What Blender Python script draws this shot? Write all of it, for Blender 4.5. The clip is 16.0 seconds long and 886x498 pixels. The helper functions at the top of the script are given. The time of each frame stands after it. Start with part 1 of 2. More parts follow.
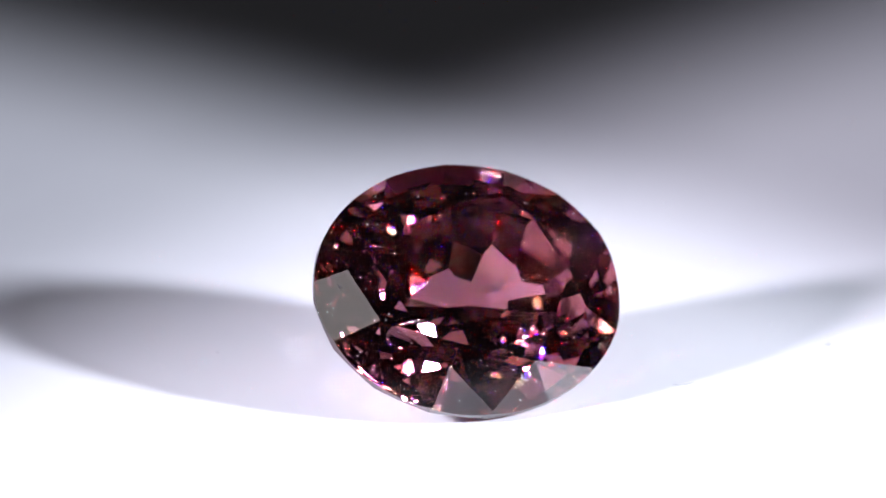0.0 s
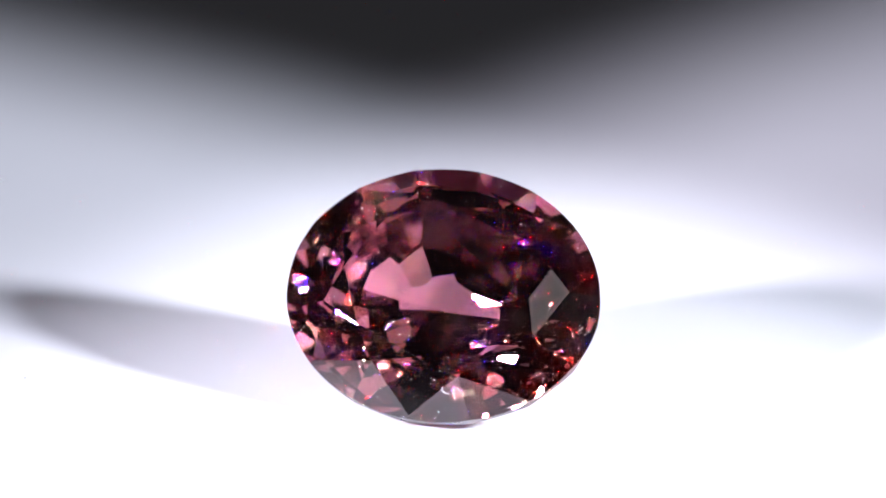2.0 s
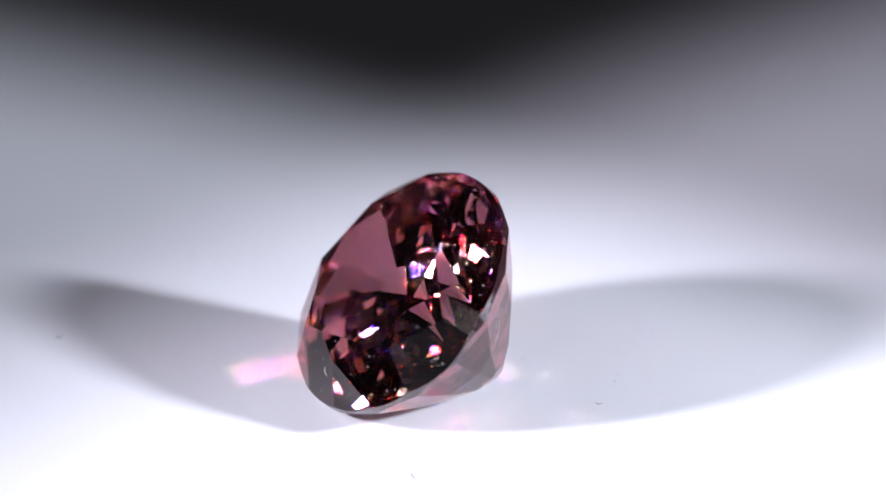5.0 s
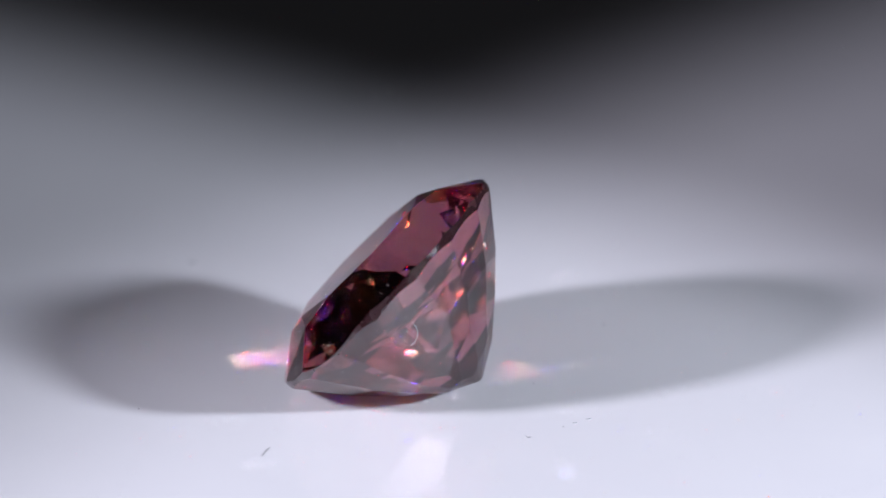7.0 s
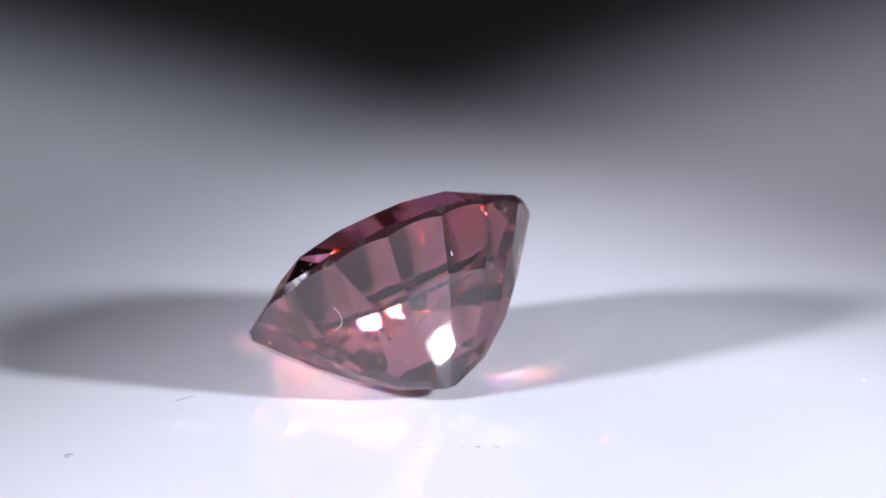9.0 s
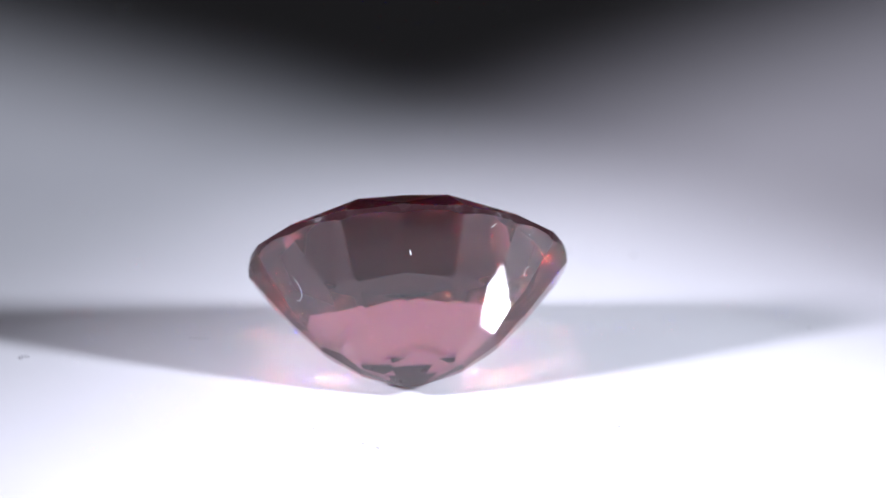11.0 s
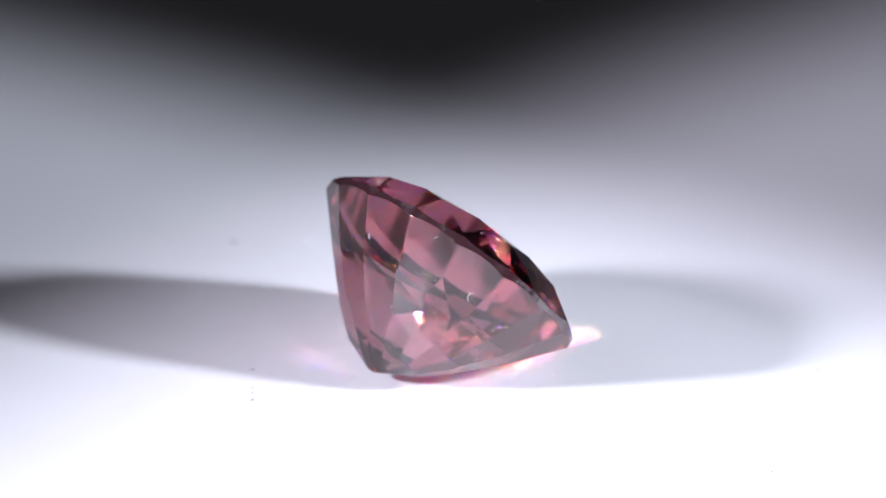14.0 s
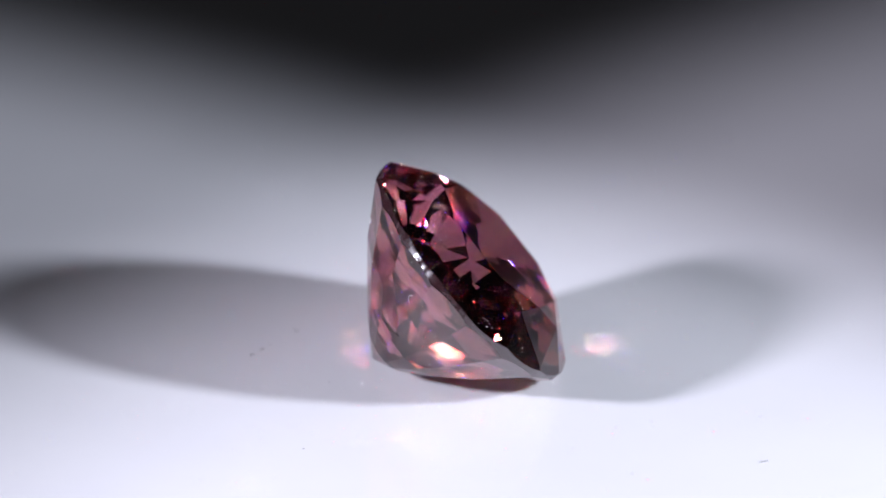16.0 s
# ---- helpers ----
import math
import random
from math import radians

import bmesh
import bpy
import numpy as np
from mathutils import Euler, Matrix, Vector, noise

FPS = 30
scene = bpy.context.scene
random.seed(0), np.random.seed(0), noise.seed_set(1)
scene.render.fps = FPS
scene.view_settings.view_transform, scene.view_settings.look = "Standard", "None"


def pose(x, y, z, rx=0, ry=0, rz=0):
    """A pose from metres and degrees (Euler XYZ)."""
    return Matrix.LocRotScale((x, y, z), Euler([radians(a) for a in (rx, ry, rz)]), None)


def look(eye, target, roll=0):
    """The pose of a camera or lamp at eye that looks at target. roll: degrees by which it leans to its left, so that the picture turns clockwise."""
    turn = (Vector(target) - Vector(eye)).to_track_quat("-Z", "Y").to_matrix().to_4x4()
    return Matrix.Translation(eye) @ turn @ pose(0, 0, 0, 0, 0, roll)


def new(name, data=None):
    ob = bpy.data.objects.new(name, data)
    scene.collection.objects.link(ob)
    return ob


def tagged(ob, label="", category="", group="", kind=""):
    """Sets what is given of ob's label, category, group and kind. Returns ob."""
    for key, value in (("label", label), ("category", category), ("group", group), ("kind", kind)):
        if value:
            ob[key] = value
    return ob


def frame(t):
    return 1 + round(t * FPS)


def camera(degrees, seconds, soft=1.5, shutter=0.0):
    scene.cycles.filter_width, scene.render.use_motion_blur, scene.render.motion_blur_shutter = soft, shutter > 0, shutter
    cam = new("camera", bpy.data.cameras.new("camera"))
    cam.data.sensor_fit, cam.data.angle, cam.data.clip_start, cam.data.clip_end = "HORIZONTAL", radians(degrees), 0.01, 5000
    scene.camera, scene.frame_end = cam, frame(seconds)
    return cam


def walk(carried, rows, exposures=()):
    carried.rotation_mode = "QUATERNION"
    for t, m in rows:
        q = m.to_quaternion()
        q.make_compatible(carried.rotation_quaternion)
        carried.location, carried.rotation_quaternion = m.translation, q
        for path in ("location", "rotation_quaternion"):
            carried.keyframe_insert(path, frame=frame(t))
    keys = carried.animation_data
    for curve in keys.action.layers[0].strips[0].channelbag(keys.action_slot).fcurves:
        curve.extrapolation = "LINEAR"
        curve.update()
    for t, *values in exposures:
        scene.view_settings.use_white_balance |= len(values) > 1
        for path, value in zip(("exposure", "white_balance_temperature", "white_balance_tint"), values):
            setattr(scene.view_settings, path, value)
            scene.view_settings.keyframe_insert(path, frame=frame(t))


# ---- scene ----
import collections

SECONDS = 16.0
MM = 0.001

# the camera: a macro lens on a tripod, looking down at the turntable
EYE_DISTANCE, EYE_TILT = 0.220, radians(21.95)
AIM = Vector((0.2772 * MM, 0.0, 3.5357 * MM))
EYE = AIM + EYE_DISTANCE * Vector((0, -math.cos(EYE_TILT), math.sin(EYE_TILT)))
cam = camera(5.872, SECONDS, soft=1.6)
cam.data.dof.use_dof = True
cam.data.dof.focus_distance = 0.2185
cam.data.dof.aperture_fstop = 70.0
EXPOSURES = [(0.0, 0.2), (1.5, 0.58), (2.5, 0.52), (3.5, 0.33), (4.2, 0.2), (6.4, -0.80), (7.0, -0.87), (8.0, -0.83), (8.5, -0.78), (9.0, -0.62), (11.5, -0.10), (12.2, 0.04), (13.3, 0.0), (14.0, -0.14), (14.5, -0.30), (16.0, -0.57)]
walk(cam, [(0.0, look(EYE, AIM, 0.49)), (SECONDS, look(EYE, AIM, 0.49))], EXPOSURES)

# light paths long enough for a ray to leave a faceted stone
scene.cycles.max_bounces = 24
scene.cycles.glossy_bounces = 20
scene.cycles.transmission_bounces = 20
scene.cycles.blur_glossy = 0.0
scene.cycles.sample_clamp_indirect = 0.0

# ---- light: a dim dark room and two low studio spots, one on either hand ----
world = bpy.data.worlds.new("world")
scene.world = world
world.use_nodes = True
world.node_tree.nodes["Background"].inputs["Color"].default_value = (0.78, 0.73, 1.0, 1)
world.node_tree.nodes["Background"].inputs["Strength"].default_value = 0.006


def spot(name, place, aim, power, colour, cone, blend, radius):
    data = bpy.data.lights.new(name, "SPOT")
    data.energy, data.color = power, colour
    data.spot_size, data.spot_blend, data.shadow_soft_size = radians(cone), blend, radius
    lamp = new(name, data)
    lamp.matrix_world = look([c * MM for c in place], [c * MM for c in aim])
    return lamp


def softbox(name, place, power, size):
    data = bpy.data.lights.new(name, "AREA")
    data.energy, data.shape, data.size, data.color = power, "SQUARE", size, (0.97, 0.98, 1.0)
    lamp = new(name, data)
    lamp.matrix_world = look([c * MM for c in place], (0, 0, 0))
    return lamp


spot("spot_lamp_west", (-71.4, -36.6, 41.0), (136.2, 16.8, 0), 0.688, (0.985, 0.965, 1.18), 50.8, 0.200, 0.0050)
spot("spot_lamp_east", (73.9, -30.8, 40.2), (-42.6, -13.8, 0), 0.690, (0.945, 0.985, 1.18), 47.7, 0.220, 0.0050)
# two dim diffusers overhead, seen only as grey sheen on the stone
softbox("diffuser_lamp_west", (-103, -93, 144), 0.0048, 0.035)
softbox("diffuser_lamp_east", (107, -96, 139), 0.0050, 0.055)


# ---- materials ----
def material(name):
    m = bpy.data.materials.new(name)
    m.use_nodes = True
    nodes, links = m.node_tree.nodes, m.node_tree.links
    shader = nodes["Principled BSDF"]
    return m, nodes, links, shader


def noise_of(nodes, links, scale, detail=4.0, rough=0.55):
    where = nodes.new("ShaderNodeTexCoord")
    tex = nodes.new("ShaderNodeTexNoise")
    tex.inputs["Scale"].default_value = scale
    tex.inputs["Detail"].default_value = detail
    tex.inputs["Roughness"].default_value = rough
    links.new(where.outputs["Object"], tex.inputs["Vector"])
    return tex


def ramp_of(nodes, links, source, low, high, start=0.3, stop=0.7):
    ramp = nodes.new("ShaderNodeValToRGB")
    ramp.color_ramp.elements[0].position, ramp.color_ramp.elements[0].color = start, (*low, 1)
    ramp.color_ramp.elements[1].position, ramp.color_ramp.elements[1].color = stop, (*high, 1)
    links.new(source, ramp.inputs["Fac"])
    return ramp


def matte(name, low, high, scale, rough, bump=0.0, bump_scale=0.0, specular=0.5):
    m, nodes, links, shader = material(name)
    tex = noise_of(nodes, links, scale)
    ramp = ramp_of(nodes, links, tex.outputs["Fac"], low, high)
    links.new(ramp.outputs["Color"], shader.inputs["Base Color"])
    shader.inputs["Roughness"].default_value = rough
    shader.inputs["Specular IOR Level"].default_value = specular
    if bump:
        fine = noise_of(nodes, links, bump_scale, 6.0, 0.6)
        relief = nodes.new("ShaderNodeBump")
        relief.inputs["Strength"].default_value = bump
        relief.inputs["Distance"].default_value = 0.00002
        links.new(fine.outputs["Fac"], relief.inputs["Height"])
        links.new(relief.outputs["Normal"], shader.inputs["Normal"])
    return m


# how strongly the stone bends light, how far red and blue part, and the share of light that parts
BEND, SPREAD, FIRE = 1.95, 0.017, 0.42


def gem_material():
    """Clear rose-red stone: the three colours bend a little differently, so that it throws fire."""
    m = bpy.data.materials.new("rose_red_gem")
    m.use_nodes = True
    nodes, links = m.node_tree.nodes, m.node_tree.links
    nodes.clear()
    out = nodes.new("ShaderNodeOutputMaterial")
    tint = (0.645, 0.383, 0.428)
    rays = [(tuple((1 - FIRE) * c for c in tint), BEND)]
    for k, bend in enumerate((BEND - SPREAD, BEND, BEND + 1.25 * SPREAD)):
        rays.append((tuple(FIRE * tint[k] if i == k else 0.0 for i in range(3)), bend))
    added = None
    for colour, bend in rays:
        ray = nodes.new("ShaderNodeBsdfRefraction")
        ray.inputs["Color"].default_value = (*colour, 1)
        ray.inputs["IOR"].default_value = bend
        ray.inputs["Roughness"].default_value = 0.045
        if added is None:
            added = ray
        else:
            both = nodes.new("ShaderNodeAddShader")
            links.new(added.outputs[0], both.inputs[0])
            links.new(ray.outputs[0], both.inputs[1])
            added = both
    gloss = nodes.new("ShaderNodeBsdfGlossy")
    gloss.inputs["Color"].default_value = (0.985, 0.925, 0.92, 1)
    gloss.inputs["Roughness"].default_value = 0.045
    fresnel = nodes.new("ShaderNodeFresnel")
    fresnel.inputs["IOR"].default_value = BEND
    mix = nodes.new("ShaderNodeMixShader")
    links.new(fresnel.outputs[0], mix.inputs[0])
    links.new(added.outputs[0], mix.inputs[1])
    links.new(gloss.outputs[0], mix.inputs[2])
    links.new(mix.outputs[0], out.inputs["Surface"])
    return m


def girdle_material():
    """The dark ground rim of the stone, with a few shinier patches."""
    m, nodes, links, shader = material("ground_girdle")
    tex = noise_of(nodes, links, 1800, 3.0)
    ramp = ramp_of(nodes, links, tex.outputs["Fac"], (0.05, 0.05, 0.05), (0.30, 0.30, 0.30), 0.40, 0.60)
    links.new(ramp.outputs["Color"], shader.inputs["Roughness"])
    shader.inputs["Base Color"].default_value = (0.030, 0.012, 0.014, 1)
    shader.inputs["IOR"].default_value = 1.93
    relief = nodes.new("ShaderNodeBump")
    relief.inputs["Strength"].default_value = 0.35
    relief.inputs["Distance"].default_value = 0.00004
    links.new(tex.outputs["Fac"], relief.inputs["Height"])
    links.new(relief.outputs["Normal"], shader.inputs["Normal"])
    return m


GEM = gem_material()
GIRDLE = girdle_material()
WHITE = matte("white_acrylic", (0.78, 0.78, 0.79), (0.82, 0.82, 0.82), 120, 0.38, 0.12, 9000, 0.3)
# the acrylic is polished: its skin mirrors the lamps
for key, value in (("Coat Weight", 1.0), ("Coat Roughness", 0.02), ("Coat IOR", 1.49)):
    WHITE.node_tree.nodes["Principled BSDF"].inputs[key].default_value = value
BLACK_PLASTIC = matte("black_plastic", (0.018, 0.018, 0.02), (0.03, 0.03, 0.032), 60, 0.5, 0.2, 800)
TABLE_CLOTH = matte("dark_table", (0.02, 0.02, 0.022), (0.035, 0.034, 0.036), 30, 0.8, 0.3, 600)
LINT = matte("grey_lint", (0.20, 0.20, 0.21), (0.42, 0.42, 0.42), 4000, 0.9)
DUST = matte("pale_dust", (0.55, 0.55, 0.56), (0.85, 0.85, 0.85), 5000, 0.9)
LINT_PALE = matte("pale_lint", (0.6, 0.6, 0.6), (0.85, 0.85, 0.85), 4000, 0.8)


# ---- mesh helpers ----
def mesh_of(name, bm, mats):
    me = bpy.data.meshes.new(name)
    bm.to_mesh(me)
    bm.free()
    for m in mats if isinstance(mats, (list, tuple)) else [mats]:
        me.materials.append(m)
    return me


def part(name, bm, mat, parent=None, label=""):
    ob = new(name, mesh_of(name, bm, mat))
    if parent:
        ob.parent = parent
    return tagged(ob, label)


def lathe(profile, sides):
    """A closed solid turned from (radius, height) pairs, bottom axis to top axis."""
    bm = bmesh.new()
    rings = []
    for r, z in profile:
        rings.append([bm.verts.new((r * math.cos(2 * math.pi * k / sides), r * math.sin(2 * math.pi * k / sides), z)) for k in range(sides)])
    for low, high in zip(rings, rings[1:]):
        for k in range(sides):
            bm.faces.new((low[k], low[(k + 1) % sides], high[(k + 1) % sides], high[k]))
    bm.faces.new(list(reversed(rings[0])))
    bm.faces.new(rings[-1])
    return bm


def strand(points, radius, sides=5):
    """A thin bent fibre through the points."""
    bm = bmesh.new()
    rings = []
    for i, p in enumerate(points):
        ahead = Vector(points[min(i + 1, len(points) - 1)]) - Vector(points[max(i - 1, 0)])
        turn = ahead.to_track_quat("Z", "Y").to_matrix()
        thin = radius * (0.55 if i in (0, len(points) - 1) else 1.0)
        rings.append([bm.verts.new(Vector(p) + turn @ Vector((thin * math.cos(2 * math.pi * k / sides), thin * math.sin(2 * math.pi * k / sides), 0))) for k in range(sides)])
    for low, high in zip(rings, rings[1:]):
        for k in range(sides):
            bm.faces.new((low[k], low[(k + 1) % sides], high[(k + 1) % sides], high[k]))
    bm.faces.new(list(reversed(rings[0])))
    bm.faces.new(rings[-1])
    return bm


# ---- the setting ----
def ground_plane():
    bm = lathe([(0.219, -0.065), (0.220, -0.064), (0.220, -0.0408), (0.2192, -0.040)], 96)
    return tagged(part("table_ground", bm, TABLE_CLOTH), "plain dark table top under the turntable", "table", kind="structure")


ground_plane()

# ---- the turntable ----
TURN = 18.05          # degrees each second, clockwise seen from above
FRONT = 1.2101        # the second at which the stone faces the camera


def turned(t):
    return Matrix.Rotation(-radians(TURN) * (t - FRONT), 4, "Z")


def turntable():
    """The turning disc is a part of its own on the still base."""
    whole = new("turntable", None)
    disc = part("disc", lathe([(0.0695, -0.006), (0.070, -0.0055), (0.070, -0.0006), (0.0694, 0.0)], 128), WHITE, whole, "smooth white acrylic disc")
    part("base", lathe([(0.062, -0.040), (0.064, -0.038), (0.064, -0.0085), (0.0625, -0.007)], 96), BLACK_PLASTIC, whole, "round black plastic base")
    part("spindle", lathe([(0.012, -0.0072), (0.012, -0.0058)], 32), BLACK_PLASTIC, whole)
    tagged(whole, "white-topped motor turntable on a dark table", "turntable")
    return disc


disc = turntable()


# ---- the stone: an oval brilliant, cut from an oval column by its facet planes ----
A, B = 4.0812, 3.4318
CROWN, TABLE_K, STAR_K, EDGE = 1.02, 0.60, 0.735, 0.15
# pavilion rings: share of the length, share of the width, depth, how blunt the ends are; the last is the culet
RINGS = [(1.0, 1.0, 0.12, 1.0), (0.7669, 0.7021, 1.3586, 1.0), (0.5675, 0.4194, 2.2690, 1.0), (0.331, 0.1841, 2.9560, 0.756), (0.05, 0.004, 3.410, 1.0)]


def plane_through(p, q, r):
    n = (q - p).cross(r - p).normalized()
    if n.dot(p) < 0:
        n = -n
    return p, n


def at(k, degrees_round, z):
    return Vector((k * math.cos(radians(degrees_round)), k * math.sin(radians(degrees_round)), z))


def on_ring(ring, degrees_round):
    along, across, depth, blunt = ring
    reach = math.cos(radians(degrees_round))
    return Vector((along * math.copysign(abs(reach) ** blunt, reach), across * math.sin(radians(degrees_round)), -depth))


def gemstone():
    bm = bmesh.new()
    sides = 96
    low = [bm.verts.new(at(1, 360 * k / sides, -5)) for k in range(sides)]
    high = [bm.verts.new(at(1, 360 * k / sides, 3)) for k in range(sides)]
    for k in range(sides):
        bm.faces.new((low[k], low[(k + 1) % sides], high[(k + 1) % sides], high[k]))
    bm.faces.new(list(reversed(low)))
    bm.faces.new(high)
    star_z = CROWN - (CROWN - EDGE) * (STAR_K * math.cos(radians(22.5)) - TABLE_K) / (1 - TABLE_K)
    cuts = [(Vector((0, 0, CROWN)), Vector((0, 0, 1)))]
    # two of the upper girdle facets are cut a little out of true
    dip = collections.defaultdict(lambda: (0.0, 0.0), {(7, 1): (-0.17, -0.04), (4, 0): (-0.09, 0.06)})
    for i in range(8):
        c = 45 * i
        # kite, star and the two upper girdle facets of each eighth
        run = Vector((-math.sin(radians(c)), math.cos(radians(c)), 0))
        cuts.append(plane_through(at(TABLE_K, c, CROWN), at(1, c, EDGE + 0.01), at(TABLE_K, c, CROWN) + run))
        cuts.append(plane_through(at(TABLE_K, c, CROWN), at(TABLE_K, c + 45, CROWN), at(STAR_K, c + 22.5, star_z)))
        cuts.append(plane_through(at(STAR_K, c + 22.5, star_z), at(1, c, EDGE + dip[i, 0][0]), at(1, c + 22.5, EDGE + dip[i, 0][1])))
        cuts.append(plane_through(at(STAR_K, c + 22.5, star_z), at(1, c + 45, EDGE + dip[i, 1][0]), at(1, c + 22.5, EDGE + dip[i, 1][1])))
    # hand-cut pavilion facets whose feet lie a little in or out, or that are turned a little
    swing = collections.defaultdict(lambda: 1.0, {(0, 1): 0.955, (1, 6): 1.005, (2, 2): 0.91, (2, 4): 1.08})
    twist = collections.defaultdict(float, {(1, 6): -4.4, (2, 5): 2.2})
    for tier, (upper, lower) in enumerate(zip(RINGS, RINGS[1:])):
        for i in range(16):
            # each facet passes through both ends of its upper edge and the middle of its lower one
            left, right = on_ring(upper, 22.5 * i - 0.36), on_ring(upper, 22.5 * i + 22.14)
            foot = (on_ring(lower, 22.5 * i - 0.36) + on_ring(lower, 22.5 * i + 22.14)) / 2
            foot = Vector((foot.x * swing[tier, i], foot.y * swing[tier, i], foot.z))
            place, normal = plane_through(left, right, foot)
            cuts.append(((left + right + 2 * foot) / 4, Matrix.Rotation(radians(twist[tier, i]), 3, "Z") @ normal))
    for place, normal in cuts:
        bmesh.ops.bisect_plane(bm, geom=bm.verts[:] + bm.edges[:] + bm.faces[:], dist=1e-6, plane_co=place, plane_no=normal, clear_outer=True)
        rim = [e for e in bm.edges if e.is_boundary]
        if rim:
            bmesh.ops.contextual_create(bm, geom=rim)
    for v in bm.verts:
        v.co = Vector((v.co.x * A * MM, v.co.y * B * MM, v.co.z * MM))
    bmesh.ops.remove_doubles(bm, verts=bm.verts[:], dist=1e-7)
    bmesh.ops.recalc_face_normals(bm, faces=bm.faces[:])
    for f in bm.faces:
        f.normal_update()
        f.material_index = 1 if abs(f.normal.z) < 0.02 else 0
    # the facet junctions are very slightly worn round
    worn = [e for e in bm.edges if len(e.link_faces) == 2 and e.calc_face_angle() > radians(4) and not all(f.material_index for f in e.link_faces)]
    bmesh.ops.bevel(bm, geom=worn, offset=0.006 * MM, segments=1, profile=0.5, affect="EDGES", clamp_overlap=True, material=0)
    bmesh.ops.recalc_face_normals(bm, faces=bm.faces[:])
    whole = part("gemstone", bm, [GEM, GIRDLE])
    return tagged(whole, "rose-red oval faceted gemstone leaning on its pavilion on a white disc", "gemstone")


def crystal(bm, place, size, rng):
    """A dust grain of eight small faces."""
    ends = [bm.verts.new(place + size * rng.uniform(0.6, 1.4) * Vector(d)) for d in ((1, 0, 0), (0, 1, 0), (-1, 0, 0), (0, -1, 0), (0, 0, 1), (0, 0, -1))]
    for k in range(4):
        bm.faces.new((ends[k], ends[(k + 1) % 4], ends[4]))
        bm.faces.new((ends[(k + 1) % 4], ends[k], ends[5]))


def onto(owner, place, lift):
    """The place moved straight onto the nearest facet of the convex stone, and lifted off it."""
    best = max((f for f in owner.data.polygons if f.area > 2e-8), key=lambda f: (place - f.center).dot(f.normal))
    return place + best.normal * (lift - (place - best.center).dot(best.normal))


def dust_on(owner):
    """Grains scattered over the crown, thicker towards its lower half, and a few on the pavilion."""
    rng = random.Random(7)
    bm = bmesh.new()
    faces = [f for f in owner.data.polygons if f.area > 2e-8 and abs(f.normal.z) > 0.05]
    weight = [f.area * (2.6 if f.normal.z > 0.05 and f.center.y < 0 else 1.2 if f.normal.z > 0.05 else 0.35) * (0.35 if f.normal.z > 0.99 else 1) for f in faces]
    for k in range(150):
        f = rng.choices(faces, weight)[0]
        corners = [owner.data.vertices[i].co for i in f.vertices]
        mix = [rng.random() ** 1.5 + 1e-3 for c in corners]
        place = sum((c * m for c, m in zip(corners, mix)), Vector()) / sum(mix)
        size = rng.choice((0.005, 0.006, 0.008, 0.008, 0.013)) * MM
        crystal(bm, place + f.normal * size * 0.5, size, rng)
    part("dust", bm, DUST, owner, "scattered pale dust grains")["kind"] = "stuff"
    # a bright fleck, curled hairs and short bits of lint stuck to the stone
    bits = (
        ("fleck", "bright white fleck", 0.016, ((-0.135, 2.797, -0.865), (-0.146, 2.745, -0.925), (-0.158, 2.708, -0.968))),
        ("lint_fibre", "long curled pale lint fibre", 0.0048, ((2.911, 1.441, -0.89), (2.804, 1.372, -1.055), (2.742, 1.26, -1.208), (2.749, 1.119, -1.314), (2.814, 0.991, -1.349), (2.905, 0.904, -1.327))),
        ("lint_fibre", "small hooked pale lint fibre", 0.005, ((-3.139, 1.295, -0.779), (-3.047, 1.33, -0.844), (-2.985, 1.302, -0.929), (-2.979, 1.232, -0.992), (-3.009, 1.169, -1.013))),
        ("lint_fibre", "short straight pale lint fibre", 0.006, ((-2.205, 2.664, -0.281), (-2.276, 2.669, -0.231), (-2.347, 2.675, -0.181))),
        ("lint_fibre", "fine pale lint fibre", 0.006, ((0.783, -2.599, 0.682), (0.782, -2.685, 0.623), (0.864, -2.726, 0.581), (0.971, -2.725, 0.568))),
    )
    for name, label, thick, points in bits:
        part(name, strand([onto(owner, Vector(p) * MM, thick * MM) for p in points], thick * MM), LINT_PALE, owner, label)


stone = gemstone()
dust_on(stone)
LEAN = pose(0.5656 * MM, -1.0178 * MM, 0) @ Matrix.Rotation(0.8174, 4, "X") @ Matrix.Rotation(-0.0769, 4, "Z")
# let down until its lowest point touches the disc
REST = pose(0, 0, -min((LEAN @ v.co).z for v in stone.data.vertices)) @ LEAN


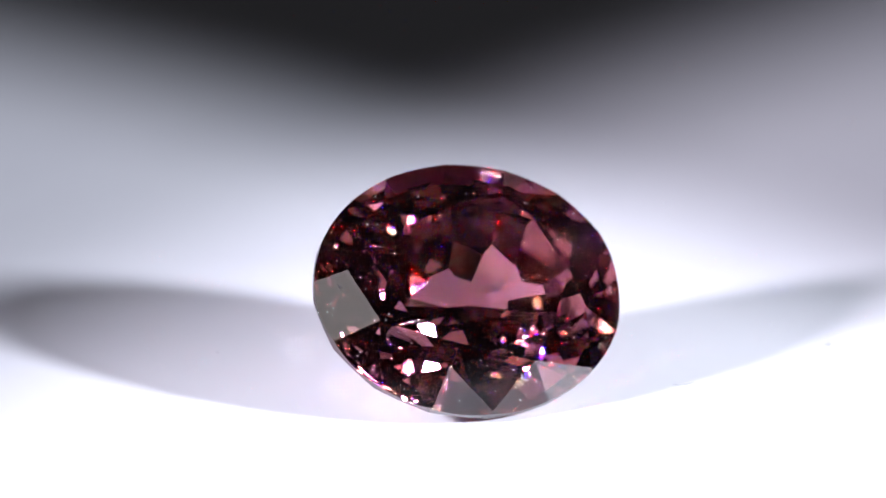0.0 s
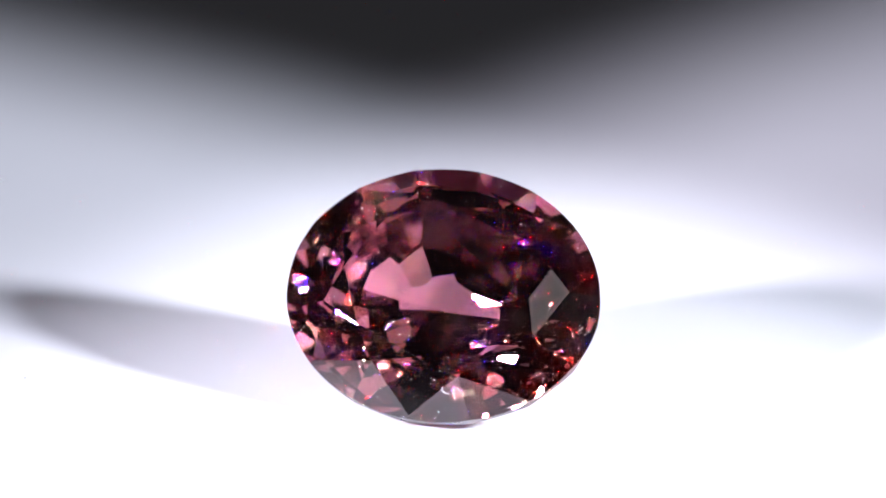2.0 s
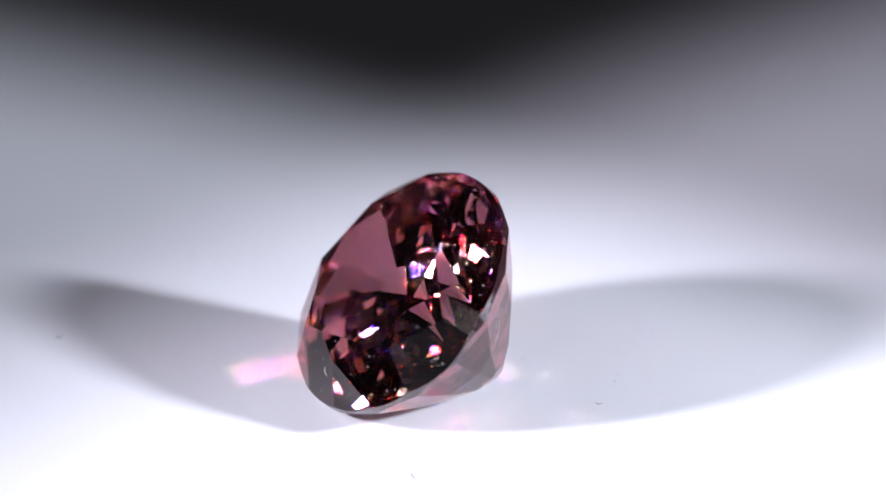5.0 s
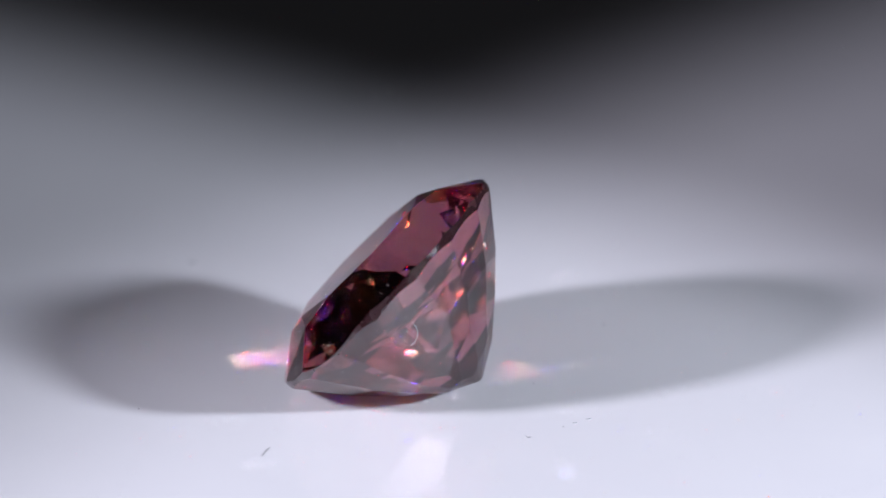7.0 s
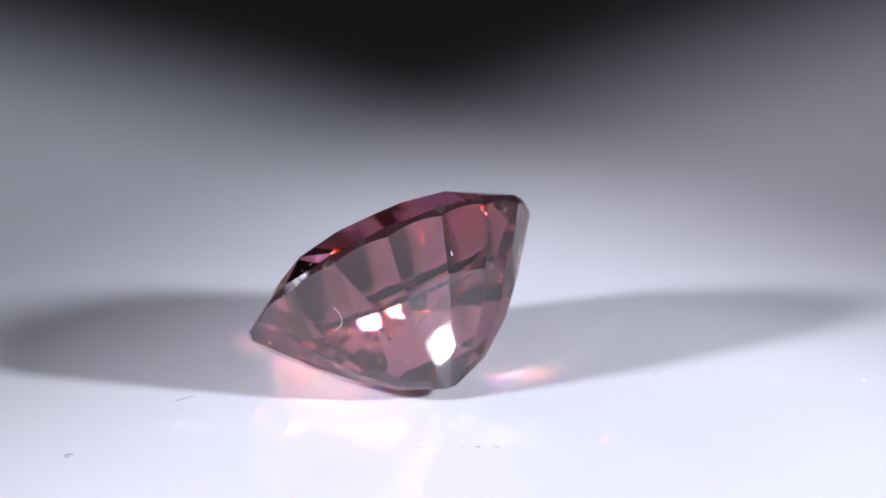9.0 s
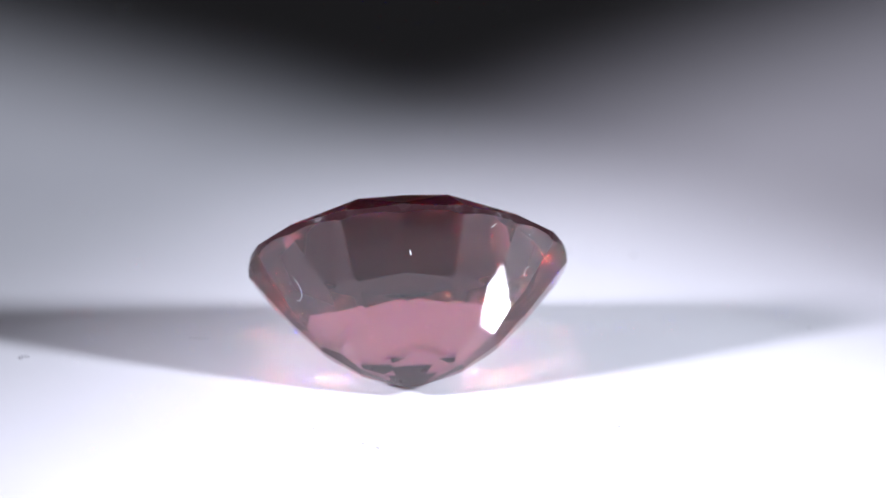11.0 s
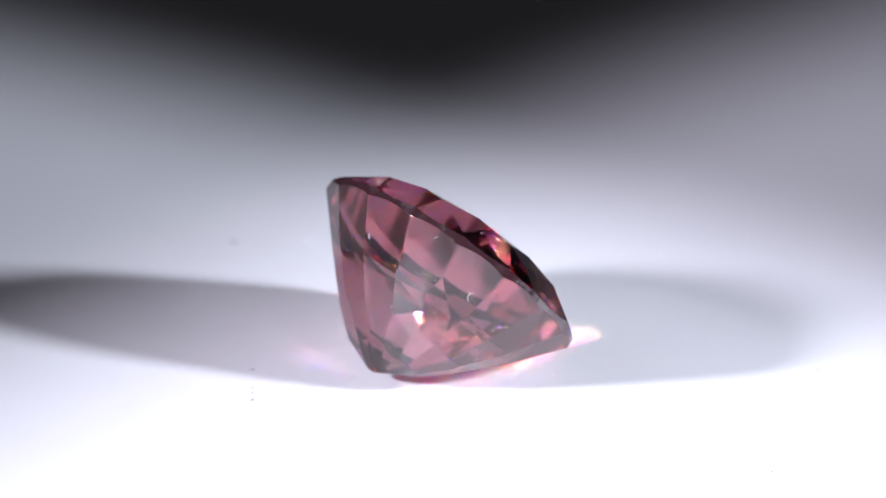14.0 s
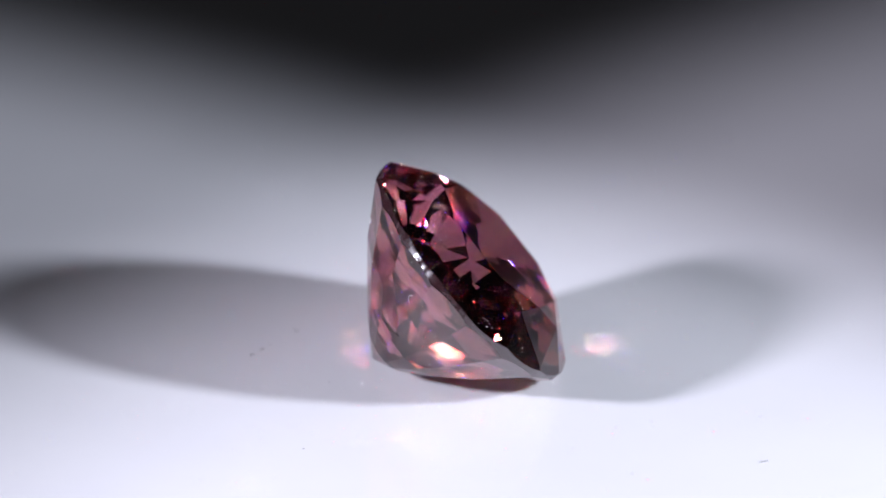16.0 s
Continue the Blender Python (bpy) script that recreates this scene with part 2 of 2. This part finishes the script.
# ---- lint and dust lying on the disc ----
def lint(x, y, length, curl, turn, thick=0.012, mat=None, label="thin grey lint fibre lying on the white disc"):
    steps = 9
    points = []
    for k in range(steps):
        a = curl * (k / (steps - 1) - 0.5)
        if abs(curl) > 0.01:
            r = length / curl
            points.append((r * math.sin(a) * MM, r * (1 - math.cos(a)) * MM, (thick + 0.03 * math.sin(3 * a) ** 2) * MM))
        else:
            points.append((length * (k / (steps - 1) - 0.5) * MM, 0, thick * MM))
    ob = part("lint_fibre", strand(points, thick * MM), mat or LINT)
    tagged(ob, label, "lint", group="lint on the disc")
    return ob, pose(x * MM, y * MM, 0, 0, 0, turn)


def speck(x, y, size, seed):
    rng = random.Random(seed)
    bm = bmesh.new()
    bmesh.ops.create_icosphere(bm, subdivisions=1, radius=size * MM)
    for v in bm.verts:
        v.co = Vector((v.co.x * rng.uniform(0.8, 1.9), v.co.y * rng.uniform(0.6, 1.2), v.co.z * 0.6))
    low = min(v.co.z for v in bm.verts)
    for v in bm.verts:
        v.co.z -= low
    ob = part("dust_speck", bm, LINT)
    tagged(ob, "tiny grey dust speck lying on the white disc", "dust", group="specks on the disc")
    return ob, pose(x * MM, y * MM, 0, 0, 0, rng.uniform(0, 360))


LOOSE = [
    lint(5.87, -2.77, 0.62, 0.5, -3, 0.009),
    lint(3.17, 3.35, 0.17, 0.9, 70),
    lint(10.42, -1.70, 0.50, 4.6, 20, label="tightly curled grey lint fibre lying on the white disc"),
    lint(-5.77, -8.05, 0.28, 1.4, 110),
    lint(1.95, 4.28, 0.12, 0.5, 130),
    lint(1.60, 4.55, 0.16, 0.4, 125),
    speck(2.25, 4.05, 0.018, 1), speck(-10.0, -2.87, 0.030, 2), speck(-4.57, 3.43, 0.022, 3),
    speck(-0.27, 2.63, 0.018, 4), speck(4.06, -6.60, 0.020, 5), speck(-9.70, -3.05, 0.016, 6),
]


# ---- what moves ----
def motions():
    times = [0.5 * k for k in range(33)]
    walk(disc, [(t, turned(t)) for t in times])
    walk(stone, [(t, turned(t) @ REST) for t in times])
    for ob, m in LOOSE:
        walk(ob, [(t, turned(t) @ m) for t in times])


motions()
